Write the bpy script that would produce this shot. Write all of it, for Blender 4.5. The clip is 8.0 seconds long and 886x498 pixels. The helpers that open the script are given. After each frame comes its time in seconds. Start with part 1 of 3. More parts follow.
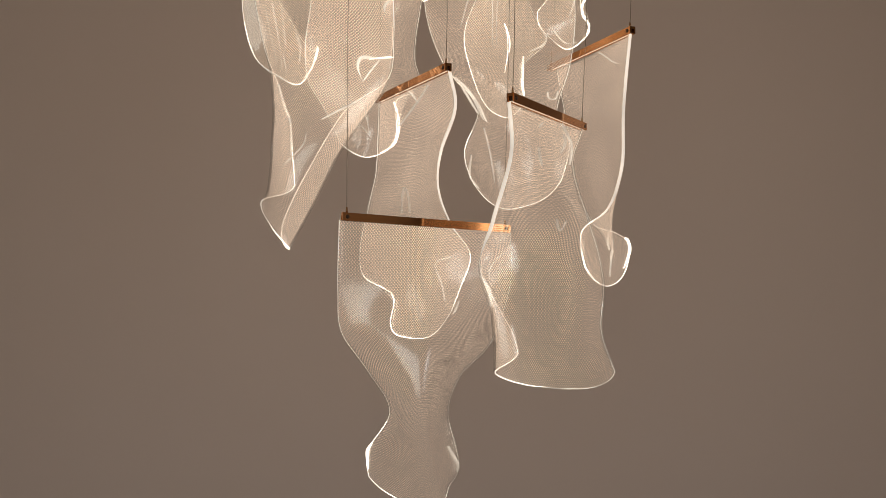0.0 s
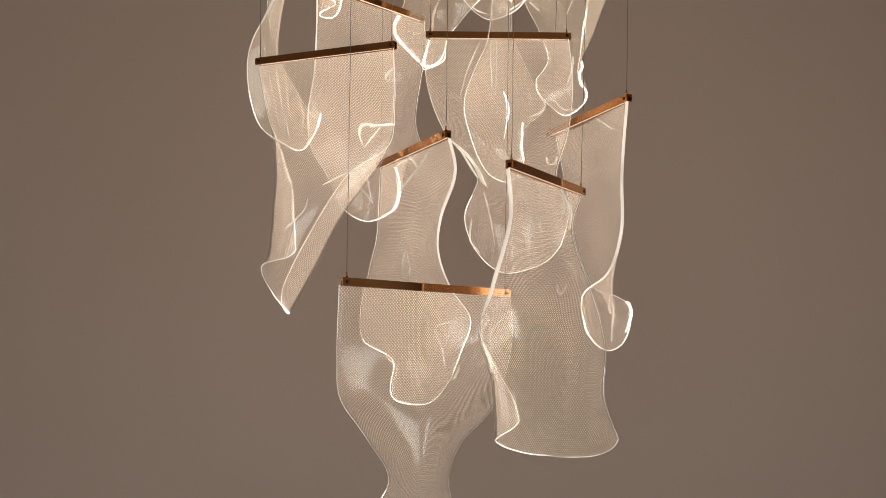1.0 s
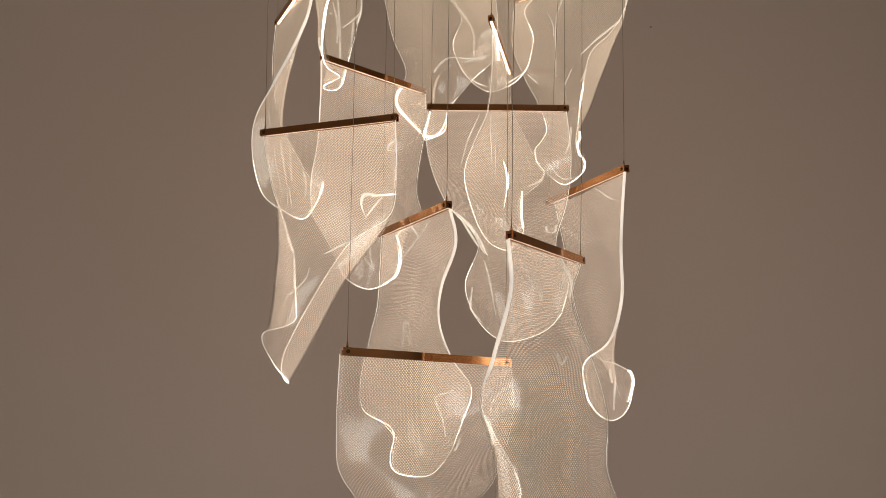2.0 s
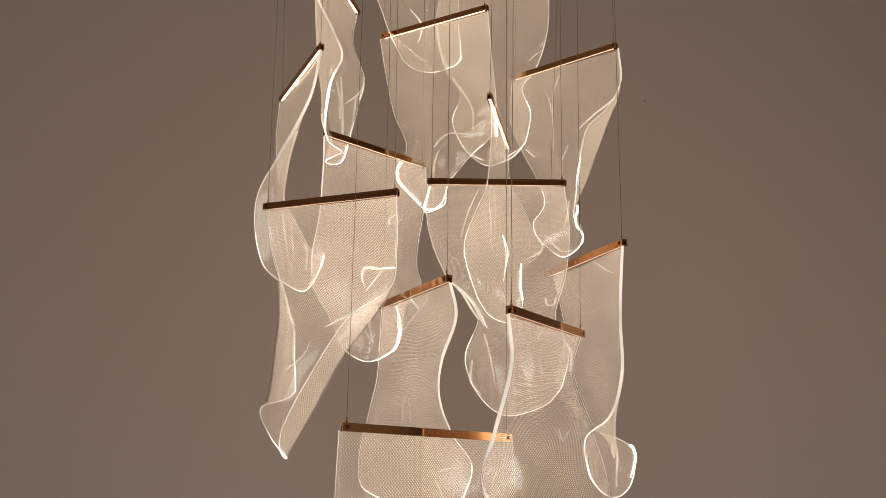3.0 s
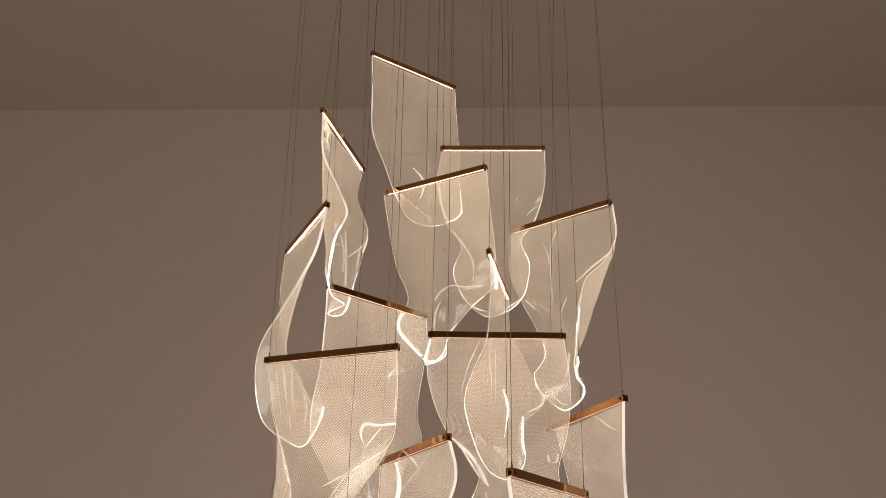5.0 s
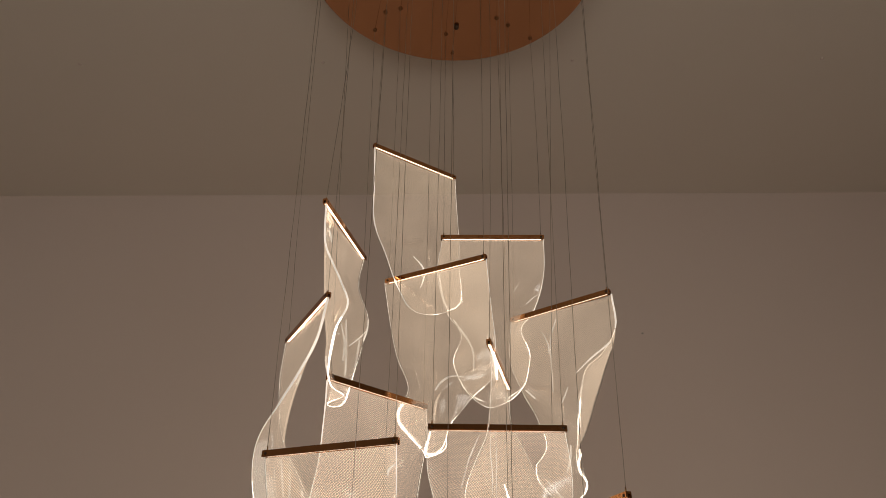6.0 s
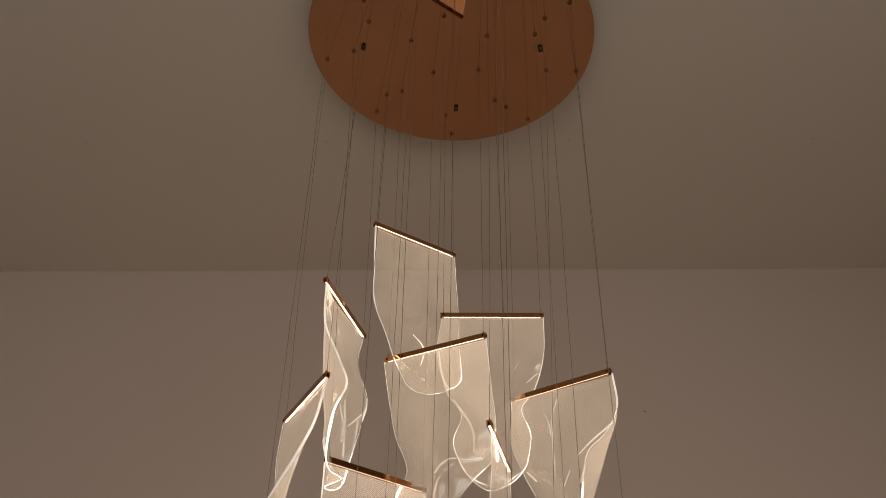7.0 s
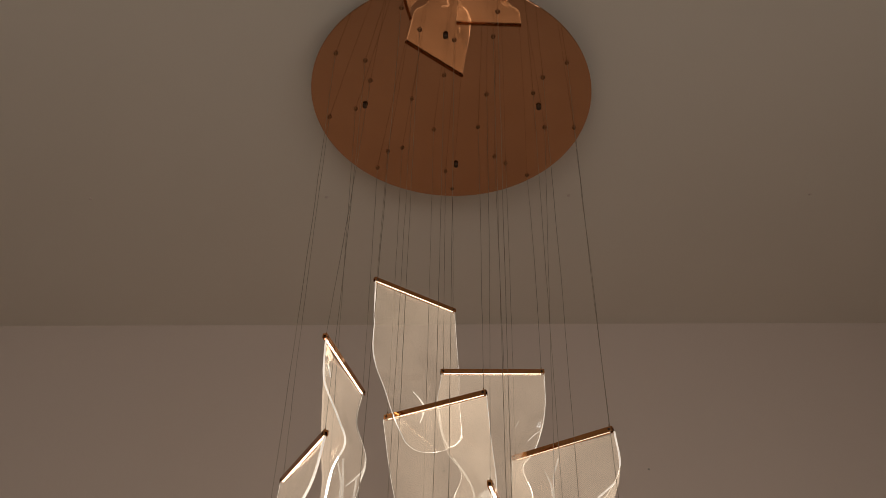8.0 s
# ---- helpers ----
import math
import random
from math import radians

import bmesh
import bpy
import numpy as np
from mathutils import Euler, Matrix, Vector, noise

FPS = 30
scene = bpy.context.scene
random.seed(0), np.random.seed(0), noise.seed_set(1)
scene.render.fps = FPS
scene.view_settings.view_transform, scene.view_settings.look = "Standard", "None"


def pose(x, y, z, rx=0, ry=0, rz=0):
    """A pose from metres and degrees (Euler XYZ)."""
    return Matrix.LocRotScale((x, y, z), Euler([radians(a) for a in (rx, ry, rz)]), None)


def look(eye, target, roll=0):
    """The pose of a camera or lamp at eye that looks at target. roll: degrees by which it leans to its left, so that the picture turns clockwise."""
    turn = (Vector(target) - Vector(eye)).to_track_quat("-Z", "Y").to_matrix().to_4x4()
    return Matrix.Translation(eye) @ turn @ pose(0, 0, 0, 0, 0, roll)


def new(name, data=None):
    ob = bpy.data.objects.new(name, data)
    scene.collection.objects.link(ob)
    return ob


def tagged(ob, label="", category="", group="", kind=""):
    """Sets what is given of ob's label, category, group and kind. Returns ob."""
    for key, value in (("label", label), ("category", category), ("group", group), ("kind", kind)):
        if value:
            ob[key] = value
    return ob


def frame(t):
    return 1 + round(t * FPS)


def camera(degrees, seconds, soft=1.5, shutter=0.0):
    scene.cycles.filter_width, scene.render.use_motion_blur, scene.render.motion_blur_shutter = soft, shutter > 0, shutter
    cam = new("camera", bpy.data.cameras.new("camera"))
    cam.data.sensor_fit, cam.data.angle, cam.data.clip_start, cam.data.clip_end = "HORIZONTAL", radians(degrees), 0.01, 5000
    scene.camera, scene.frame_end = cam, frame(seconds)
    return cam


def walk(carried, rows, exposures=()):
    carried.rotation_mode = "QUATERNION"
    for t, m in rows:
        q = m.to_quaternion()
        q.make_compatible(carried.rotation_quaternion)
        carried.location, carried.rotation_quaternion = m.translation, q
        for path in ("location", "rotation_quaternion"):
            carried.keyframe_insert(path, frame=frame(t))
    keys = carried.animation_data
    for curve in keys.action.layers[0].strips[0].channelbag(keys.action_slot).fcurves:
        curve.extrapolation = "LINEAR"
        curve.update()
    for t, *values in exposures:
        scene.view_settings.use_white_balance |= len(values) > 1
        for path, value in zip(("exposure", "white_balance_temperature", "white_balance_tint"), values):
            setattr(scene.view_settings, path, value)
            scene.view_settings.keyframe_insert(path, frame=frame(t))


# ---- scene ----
cam = camera(62.0, 8.0, soft=0.7)
scene.cycles.transparent_max_bounces = 40
# seconds, eye, yaw, pitch, lean to the right
ROWS = [
    (0.0, (-0.0025, 0.0008, 1.4946), -0.206, 0.694, 0.033),
    (0.5, (0.0006, -0.0002, 1.4973), -0.035, 3.076, 0.125),
    (1.0, (0.0010, 0.0014, 1.5015), -0.013, 5.336, 0.067),
    (1.5, (0.0009, -0.0019, 1.5066), 0.029, 7.637, 0.048),
    (3.0, (-0.0028, -0.0161, 1.5209), -0.154, 15.223, 0.010),
    (3.5, (-0.0039, -0.0232, 1.5259), -0.192, 17.602, -0.033),
    (4.0, (-0.0001, -0.0215, 1.5296), 0.002, 20.049, -0.055),
    (4.5, (0.0032, -0.0299, 1.5345), 0.165, 23.091, -0.079),
    (4.7, (0.0032, -0.0340, 1.5370), 0.170, 24.400, -0.100),
    (5.8, (0.0023, -0.0570, 1.5520), 0.185, 30.190, -0.225),
    (6.0, (0.0023, -0.0608, 1.5537), 0.187, 32.038, -0.229),
    (6.5, (0.0020, -0.0679, 1.5548), 0.171, 34.912, -0.248),
    (7.0, (0.0019, -0.0732, 1.5602), 0.179, 37.679, -0.274),
    (7.5, (0.0025, -0.0806, 1.5620), 0.211, 39.523, -0.303),
    (8.0, (0.0040, -0.0797, 1.5646), 0.291, 41.748, -0.333),
]


def heading(eye, yaw, pitch, lean):
    a, b = radians(yaw), radians(pitch)
    way = Vector((-math.sin(a) * math.cos(b), math.cos(a) * math.cos(b), math.sin(b)))
    return look(eye, Vector(eye) + way, -lean)


EXPOSURES = [(0.0, 0.0), (4.5, 0.02), (6.0, 0.02), (8.0, 0.04)]
walk(cam, [(t, heading(eye, yaw, pitch, lean)) for t, eye, yaw, pitch, lean in ROWS], EXPOSURES)

# ---- light: the lamp's own strips, an unseen fill added behind, a side window, a faint sky outside ----
LED = (1.0, 0.745, 0.50)
world = bpy.data.worlds.new("world")
scene.world = world
world.use_nodes = True
sky = world.node_tree.nodes.new("ShaderNodeTexSky")
sky.sky_type, sky.sun_disc, sky.sun_elevation, sky.sun_rotation = "NISHITA", False, radians(40), radians(200)
world.node_tree.links.new(sky.outputs[0], world.node_tree.nodes["Background"].inputs[0])
world.node_tree.nodes["Background"].inputs[1].default_value = 0.05

CEIL = 3.345
WALL = 2.379
CENTRE = Vector((0.0195, 1.197, 0))
TILT_X, TILT_Y = -0.032, -0.018  # tilts the plate so its reflections fit the camera's view
PLATE = 3.285

# unseen fill light added behind the camera, and a smaller window in the side wall
FILL_OPENING = (-0.4, 1.62, 2.7, 1.8)  # centre along the wall, centre height, width, height
SIDE_WINDOW = (-1.45, 1.6, 1.0, 1.5)
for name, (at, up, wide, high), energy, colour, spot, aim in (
        ("unseen_fill_light", FILL_OPENING, 25.5, (1.0, 0.96, 0.87), (FILL_OPENING[0], -2.50, FILL_OPENING[1]), (FILL_OPENING[0], 0, FILL_OPENING[1])),
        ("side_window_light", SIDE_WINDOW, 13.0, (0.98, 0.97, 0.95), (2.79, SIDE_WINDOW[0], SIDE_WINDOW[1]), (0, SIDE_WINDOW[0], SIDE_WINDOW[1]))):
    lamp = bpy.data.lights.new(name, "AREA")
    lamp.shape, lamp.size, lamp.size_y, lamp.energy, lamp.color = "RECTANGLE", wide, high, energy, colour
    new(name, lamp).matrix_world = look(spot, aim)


# ---- materials ----
def material(name, rough=0.5, metal=0.0, colour=(0.8, 0.8, 0.8), ior=1.45):
    m = bpy.data.materials.new(name)
    m.use_nodes = True
    n, l = m.node_tree.nodes, m.node_tree.links
    b = n["Principled BSDF"]
    b.inputs["Base Color"].default_value = (*colour, 1)
    b.inputs["Roughness"].default_value = rough
    b.inputs["Metallic"].default_value = metal
    b.inputs["IOR"].default_value = ior
    return m, n, l, b


def noise_node(n, l, scale, detail=4, coords="Object", stretch=(1, 1, 1)):
    tc, mp, tx = n.new("ShaderNodeTexCoord"), n.new("ShaderNodeMapping"), n.new("ShaderNodeTexNoise")
    mp.inputs["Scale"].default_value = stretch
    tx.inputs["Scale"].default_value, tx.inputs["Detail"].default_value = scale, detail
    l.new(tc.outputs[coords], mp.inputs[0])
    l.new(mp.outputs[0], tx.inputs["Vector"])
    return tx


def ramp(n, l, source, stops):
    r = n.new("ShaderNodeValToRGB")
    r.color_ramp.elements[0].position, r.color_ramp.elements[0].color = stops[0][0], (*stops[0][1], 1)
    r.color_ramp.elements[1].position, r.color_ramp.elements[1].color = stops[-1][0], (*stops[-1][1], 1)
    for p, c in stops[1:-1]:
        r.color_ramp.elements.new(p).color = (*c, 1)
    l.new(source, r.inputs[0])
    return r.outputs[0]


def bump(n, l, b, source, strength, distance):
    k = n.new("ShaderNodeBump")
    k.inputs["Strength"].default_value, k.inputs["Distance"].default_value = strength, distance
    l.new(source, k.inputs["Height"])
    l.new(k.outputs[0], b.inputs["Normal"])


def paint(name, light, dark, rough=0.75):
    m, n, l, b = material(name, rough)
    big, fine = noise_node(n, l, 0.9, 5), noise_node(n, l, 180, 3)
    l.new(ramp(n, l, big.outputs[0], [(0.3, dark), (0.7, light)]), b.inputs["Base Color"])
    bump(n, l, b, fine.outputs[0], 0.12, 0.001)
    return m


def metal(name, light, dark, rough, grain):
    m, n, l, b = material(name, rough, 1.0)
    big, fine = noise_node(n, l, 6, 4), noise_node(n, l, 60, 3, stretch=grain)
    l.new(ramp(n, l, big.outputs[0], [(0.3, dark), (0.7, light)]), b.inputs["Base Color"])
    l.new(ramp(n, l, fine.outputs[0], [(0.2, (rough * 0.7,) * 3), (0.8, (rough * 1.4,) * 3)]), b.inputs["Roughness"])
    return m


def glowing(name, colour, low, high, scale, start=0.35, stop=0.72):
    """A surface that gives off light, a little uneven along its length."""
    m, n, l, b = material(name, 0.2, 0, (0.8, 0.8, 0.8))
    nz = noise_node(n, l, scale, 2)
    mr = n.new("ShaderNodeMapRange")
    mr.inputs["From Min"].default_value, mr.inputs["From Max"].default_value = start, stop
    mr.inputs["To Min"].default_value, mr.inputs["To Max"].default_value = low, high
    l.new(nz.outputs[0], mr.inputs[0])
    b.inputs["Emission Color"].default_value = (*colour, 1)
    l.new(mr.outputs[0], b.inputs["Emission Strength"])
    return m


def math_node(n, l, kind, a, b=None, c=None):
    k = n.new("ShaderNodeMath")
    k.operation = kind
    for i, v in enumerate((a, b, c)):
        if v is None:
            continue
        if isinstance(v, (int, float)):
            k.inputs[i].default_value = v
        else:
            l.new(v, k.inputs[i])
    return k.outputs[0]


PITCH = 0.0027  # distance between engraved dots


def acrylic(name, haze, dots, colour=(1.0, 0.74, 0.555)):
    """Clear acrylic, engraved with staggered rows of dots that scatter the light fed in along its top edge."""
    m = bpy.data.materials.new(name)
    m.use_nodes = True
    n, l = m.node_tree.nodes, m.node_tree.links
    n.remove(n["Principled BSDF"])
    out = n["Material Output"]
    clear, gloss, scatter, glow = (n.new("ShaderNode" + k) for k in ("BsdfTransparent", "BsdfGlossy", "BsdfTranslucent", "Emission"))
    clear.inputs[0].default_value = (0.965, 0.96, 0.95, 1)
    gloss.inputs["Roughness"].default_value = 0.12
    rough_skin, dent = noise_node(n, l, 22, 2, stretch=(1, 1, 0.45)), n.new("ShaderNodeBump")
    dent.inputs["Strength"].default_value, dent.inputs["Distance"].default_value = 0.35, 0.002
    l.new(rough_skin.outputs[0], dent.inputs["Height"])
    l.new(dent.outputs[0], gloss.inputs["Normal"])
    scatter.inputs[0].default_value = (0.9, 0.88, 0.85, 1)
    uv, sep = n.new("ShaderNodeUVMap"), n.new("ShaderNodeSeparateXYZ")
    l.new(uv.outputs[0], sep.inputs[0])
    u, v = sep.outputs[0], sep.outputs[1]
    cu = math_node(n, l, "COSINE", math_node(n, l, "MULTIPLY", u, 2 * math.pi / PITCH))
    cv = math_node(n, l, "COSINE", math_node(n, l, "MULTIPLY", v, 2 * math.pi / PITCH / 1.732))
    wave = math_node(n, l, "MULTIPLY", cu, cv)
    mask = n.new("ShaderNodeMapRange")
    mask.interpolation_type = "SMOOTHSTEP"
    mask.inputs["From Min"].default_value, mask.inputs["From Max"].default_value = 0.0, 0.65
    l.new(wave, mask.inputs[0])
    dot = mask.outputs[0]
    fade = n.new("ShaderNodeMapRange")
    fade.inputs["From Min"].default_value, fade.inputs["From Max"].default_value = 0.0, 0.4
    fade.inputs["To Min"].default_value, fade.inputs["To Max"].default_value = 1.06, 0.60
    l.new(v, fade.inputs[0])
    patch = noise_node(n, l, 9, 3)
    uneven = math_node(n, l, "MULTIPLY_ADD", patch.outputs[0], 0.9, 0.55)
    level = math_node(n, l, "MULTIPLY", math_node(n, l, "MULTIPLY_ADD", dot, dots, haze), math_node(n, l, "MULTIPLY", fade.outputs[0], uneven))
    glow.inputs[0].default_value = (*colour, 1)
    l.new(level, glow.inputs[1])
    facing = n.new("ShaderNodeLayerWeight")
    facing.inputs[0].default_value = 0.5
    sheen = math_node(n, l, "MULTIPLY_ADD", math_node(n, l, "POWER", facing.outputs["Facing"], 4.0), 0.45, 0.065)
    mix1, mix2, add = n.new("ShaderNodeMixShader"), n.new("ShaderNodeMixShader"), n.new("ShaderNodeAddShader")
    l.new(math_node(n, l, "MULTIPLY", dot, 0.20), mix1.inputs[0])
    l.new(clear.outputs[0], mix1.inputs[1])
    l.new(scatter.outputs[0], mix1.inputs[2])
    l.new(sheen, mix2.inputs[0])
    l.new(mix1.outputs[0], mix2.inputs[1])
    l.new(gloss.outputs[0], mix2.inputs[2])
    l.new(mix2.outputs[0], add.inputs[0])
    l.new(glow.outputs[0], add.inputs[1])
    l.new(add.outputs[0], out.inputs[0])
    return m


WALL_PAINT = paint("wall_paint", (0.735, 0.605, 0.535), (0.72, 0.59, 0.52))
CEILING_PAINT = paint("ceiling_paint", (0.82, 0.725, 0.625), (0.79, 0.695, 0.595), 0.85)
STAIN = paint("grey_stain", (0.46, 0.39, 0.34), (0.42, 0.36, 0.31))
# wall colour darkened on the unseen walls so the copper mirrors less light
DARKENED_PAINT = paint("darkened_wall_paint", (0.42, 0.37, 0.33), (0.38, 0.33, 0.29))
FLOOR_STONE = paint("floor_tile", (0.40, 0.37, 0.33), (0.32, 0.29, 0.26), 0.4)
COPPER = metal("brushed_copper", (0.56, 0.27, 0.11), (0.42, 0.19, 0.075), 0.05, (1, 12, 1))
ROSE_GOLD = metal("rose_gold_plate", (0.52, 0.262, 0.135), (0.48, 0.24, 0.122), 0.025, (14, 1, 1))
STEEL = metal("cable_steel", (0.50, 0.40, 0.30), (0.26, 0.20, 0.15), 0.4, (1, 1, 1))
BRASS = metal("brass", (0.55, 0.33, 0.16), (0.42, 0.24, 0.11), 0.25, (1, 1, 1))
GRIP = metal("dark_copper", (0.36, 0.17, 0.08), (0.26, 0.12, 0.055), 0.4, (1, 1, 1))
DARK = metal("dark_bronze", (0.13, 0.08, 0.055), (0.08, 0.05, 0.035), 0.5, (1, 1, 1))
STRIPS, EDGES, HEMS, SHEETS, GLINTS = {}, {}, {}, {}, {}


def sheet_material(glow, grain, hem):
    """The materials of one sheet: its face, side edges and hem. grain: how plainly the engraved dots stand out."""
    key = (glow, grain, hem)
    if key not in SHEETS:
        SHEETS[key] = acrylic("engraved_acrylic", (0.14 + 0.19 * (1 - grain)) * glow, 0.60 * grain * glow, (1.0, 0.745, 0.52) if grain < 0.5 else (1.0, 0.74, 0.545))
        EDGES[key] = glowing("lit_edge", (1.0, 0.83, 0.66), 0.30 + 0.10 * glow, 0.50 + 0.46 * glow, 12)
        HEMS[key] = glowing("lit_hem", (1.0, 0.88, 0.74), 0.18 + 0.30 * hem, 0.8 + 4.0 * hem, 9, 0.42, 0.62)
    return SHEETS[key], EDGES[key], HEMS[key]


def glint_material(bright):
    """Glowing beads that stand in for glints: faint ones are half clear, bright ones opaque."""
    if bright not in GLINTS:
        GLINTS[bright] = glowing("glint_bead", (1.0, 0.86, 0.70), 0.55 * bright + 0.15, 1.2 * bright + 0.15, 25)
        b = GLINTS[bright].node_tree.nodes["Principled BSDF"]
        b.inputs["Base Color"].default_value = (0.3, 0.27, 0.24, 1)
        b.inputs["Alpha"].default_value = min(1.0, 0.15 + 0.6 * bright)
    return GLINTS[bright]


def strip_material(power):
    if power not in STRIPS:
        STRIPS[power] = glowing("light_strip", LED, power, power * 1.1, 3)
    return STRIPS[power]


# ---- building blocks ----
def mesh_of(name, bm, mat, smooth=True):
    me = bpy.data.meshes.new(name)
    bmesh.ops.recalc_face_normals(bm, faces=bm.faces)
    for f in bm.faces:
        f.smooth = smooth
    bm.to_mesh(me)
    bm.free()
    me.materials.append(mat)
    return me


def part(name, bm, mat, parent=None, label="", smooth=True):
    ob = new(name, mesh_of(name, bm, mat, smooth))
    if parent:
        ob.parent = parent
    return tagged(ob, label)


def add_box(bm, size, m=Matrix(), bevel=0.0):
    vs = bmesh.ops.create_cube(bm, size=1, matrix=m @ Matrix.Diagonal((*size, 1)))["verts"]
    if bevel:
        es = list({e for v in vs for e in v.link_edges})
        bmesh.ops.bevel(bm, geom=es, offset=bevel, segments=2, affect="EDGES")


def add_rod(bm, a, b, r, sides=8, r2=None):
    a, b = Vector(a), Vector(b)
    d = b - a
    m = Matrix.Translation((a + b) / 2) @ d.to_track_quat("Z", "Y").to_matrix().to_4x4()
    bmesh.ops.create_cone(bm, cap_ends=True, segments=sides, radius1=r, radius2=r if r2 is None else r2, depth=d.length, matrix=m)


def spline(points, steps):
    """A smooth line through a few points."""
    p = [Vector(q) for q in points]
    p = [2 * p[0] - p[1]] + p + [2 * p[-1] - p[-2]]
    out = []
    spans = len(p) - 3
    for k in range(steps + 1):
        s = k / steps * spans
        i = min(int(s), spans - 1)
        t = s - i
        a, b, c, d = p[i:i + 4]
        out.append(0.5 * (2 * b + (c - a) * t + (2 * a - 5 * b + 4 * c - d) * t * t + (3 * b - a - 3 * c + d) * t ** 3))
    return out


def tube(bm, line, radii, sides=6):
    rings = []
    up = Vector((0.13, -1, 0.21)).normalized()
    for i, p in enumerate(line):
        d = (line[min(i + 1, len(line) - 1)] - line[max(i - 1, 0)]).normalized()
        x = d.cross(up).normalized()
        y = d.cross(x)
        rings.append([bm.verts.new(p + radii[i] * (math.cos(q) * x + math.sin(q) * y)) for q in (2 * math.pi * k / sides for k in range(sides))])
    for a, b in zip(rings, rings[1:]):
        for k in range(sides):
            bm.faces.new((a[k], a[(k + 1) % sides], b[(k + 1) % sides], b[k]))
    bm.faces.new(rings[0][::-1])
    bm.faces.new(rings[-1])


# ---- the room ----
def wall(name, size, at, mat, label, turn=0):
    bm = bmesh.new()
    add_box(bm, size)
    ob = part(name, bm, mat, None, label, False)
    ob.matrix_world = pose(*at, 0, 0, turn)
    return tagged(ob, category=name.split("_")[0], kind="structure")


wall_north = wall("wall_north", (5.6, 0.12, CEIL), (0, WALL + 0.06, CEIL / 2), WALL_PAINT, "plain warm grey painted wall behind the chandelier", -0.64)
wall("wall_west", (0.12, 4.9, CEIL), (-2.75, 0, CEIL / 2), DARKENED_PAINT, "plain unseen side wall in darkened paint")


def wall_with_window(name, length, along, opening, label, place):
    """A wall of four panels round an opening; place turns (along, up) into the panel's centre and (length, height) into its size."""
    at, up, wide, high = opening
    a, b, c, d = along - length / 2, at - wide / 2, at + wide / 2, along + length / 2
    low, top = up - high / 2, up + high / 2
    root = None
    for x0, x1, z0, z1 in ((a, b, 0, CEIL), (c, d, 0, CEIL), (b, c, 0, low), (b, c, top, CEIL)):
        centre, size = place((x0 + x1) / 2, (z0 + z1) / 2, x1 - x0, z1 - z0)
        if root is None:
            root, start = wall(name, size, centre, DARKENED_PAINT, label), Vector(centre)
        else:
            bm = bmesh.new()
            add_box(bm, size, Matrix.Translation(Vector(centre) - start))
            part("wall_panel", bm, DARKENED_PAINT, root, smooth=False)


wall_with_window("wall_east", 4.8, 0.0, SIDE_WINDOW, "plain unseen side wall in darkened paint with a window", lambda y, z, w, h: ((2.75, y, z), (0.12, w, h)))
# the opening here is added only to hold the unseen fill light
wall_with_window("wall_south", 5.6, 0.0, FILL_OPENING, "plain unseen wall in darkened paint with an added opening for fill light", lambda x, z, w, h: ((x, -2.46, z), (w, 0.12, h)))
wall("floor", (5.7, 5.1, 0.1), (0, -0.03, -0.05), FLOOR_STONE, "plain dull stone floor")
ceiling = wall("ceiling", (5.7, 5.1, 0.12), (0, -0.03, CEIL + 0.06), CEILING_PAINT, "plain matt painted ceiling with small screw marks")

# screw heads in one row of the ceiling board, and two specks on the wall
for sx in (-1.196, -0.397, 0.415, 1.220):
    bm = bmesh.new()
    bmesh.ops.create_uvsphere(bm, u_segments=10, v_segments=6, radius=0.006, matrix=Matrix.Translation((sx, 1.650 - 0.012 * sx, CEIL)) @ Matrix.Diagonal((1, 1, 0.5, 1)))
    head = part("screw_head", bm, WALL_PAINT)
    head.parent, head.matrix_parent_inverse = ceiling, ceiling.matrix_world.inverted()

for sx, sz in ((0.720, 2.716), (0.0, 2.710)):
    bm = bmesh.new()
    bmesh.ops.create_uvsphere(bm, u_segments=10, v_segments=6, radius=0.005, matrix=Matrix.Translation((sx, WALL - 0.011 * sx, sz)) @ Matrix.Diagonal((1, 0.3, 0.8, 1)))
    speck = part("wall_speck", bm, STAIN)
    speck.parent, speck.matrix_parent_inverse = wall_north, wall_north.matrix_world.inverted()


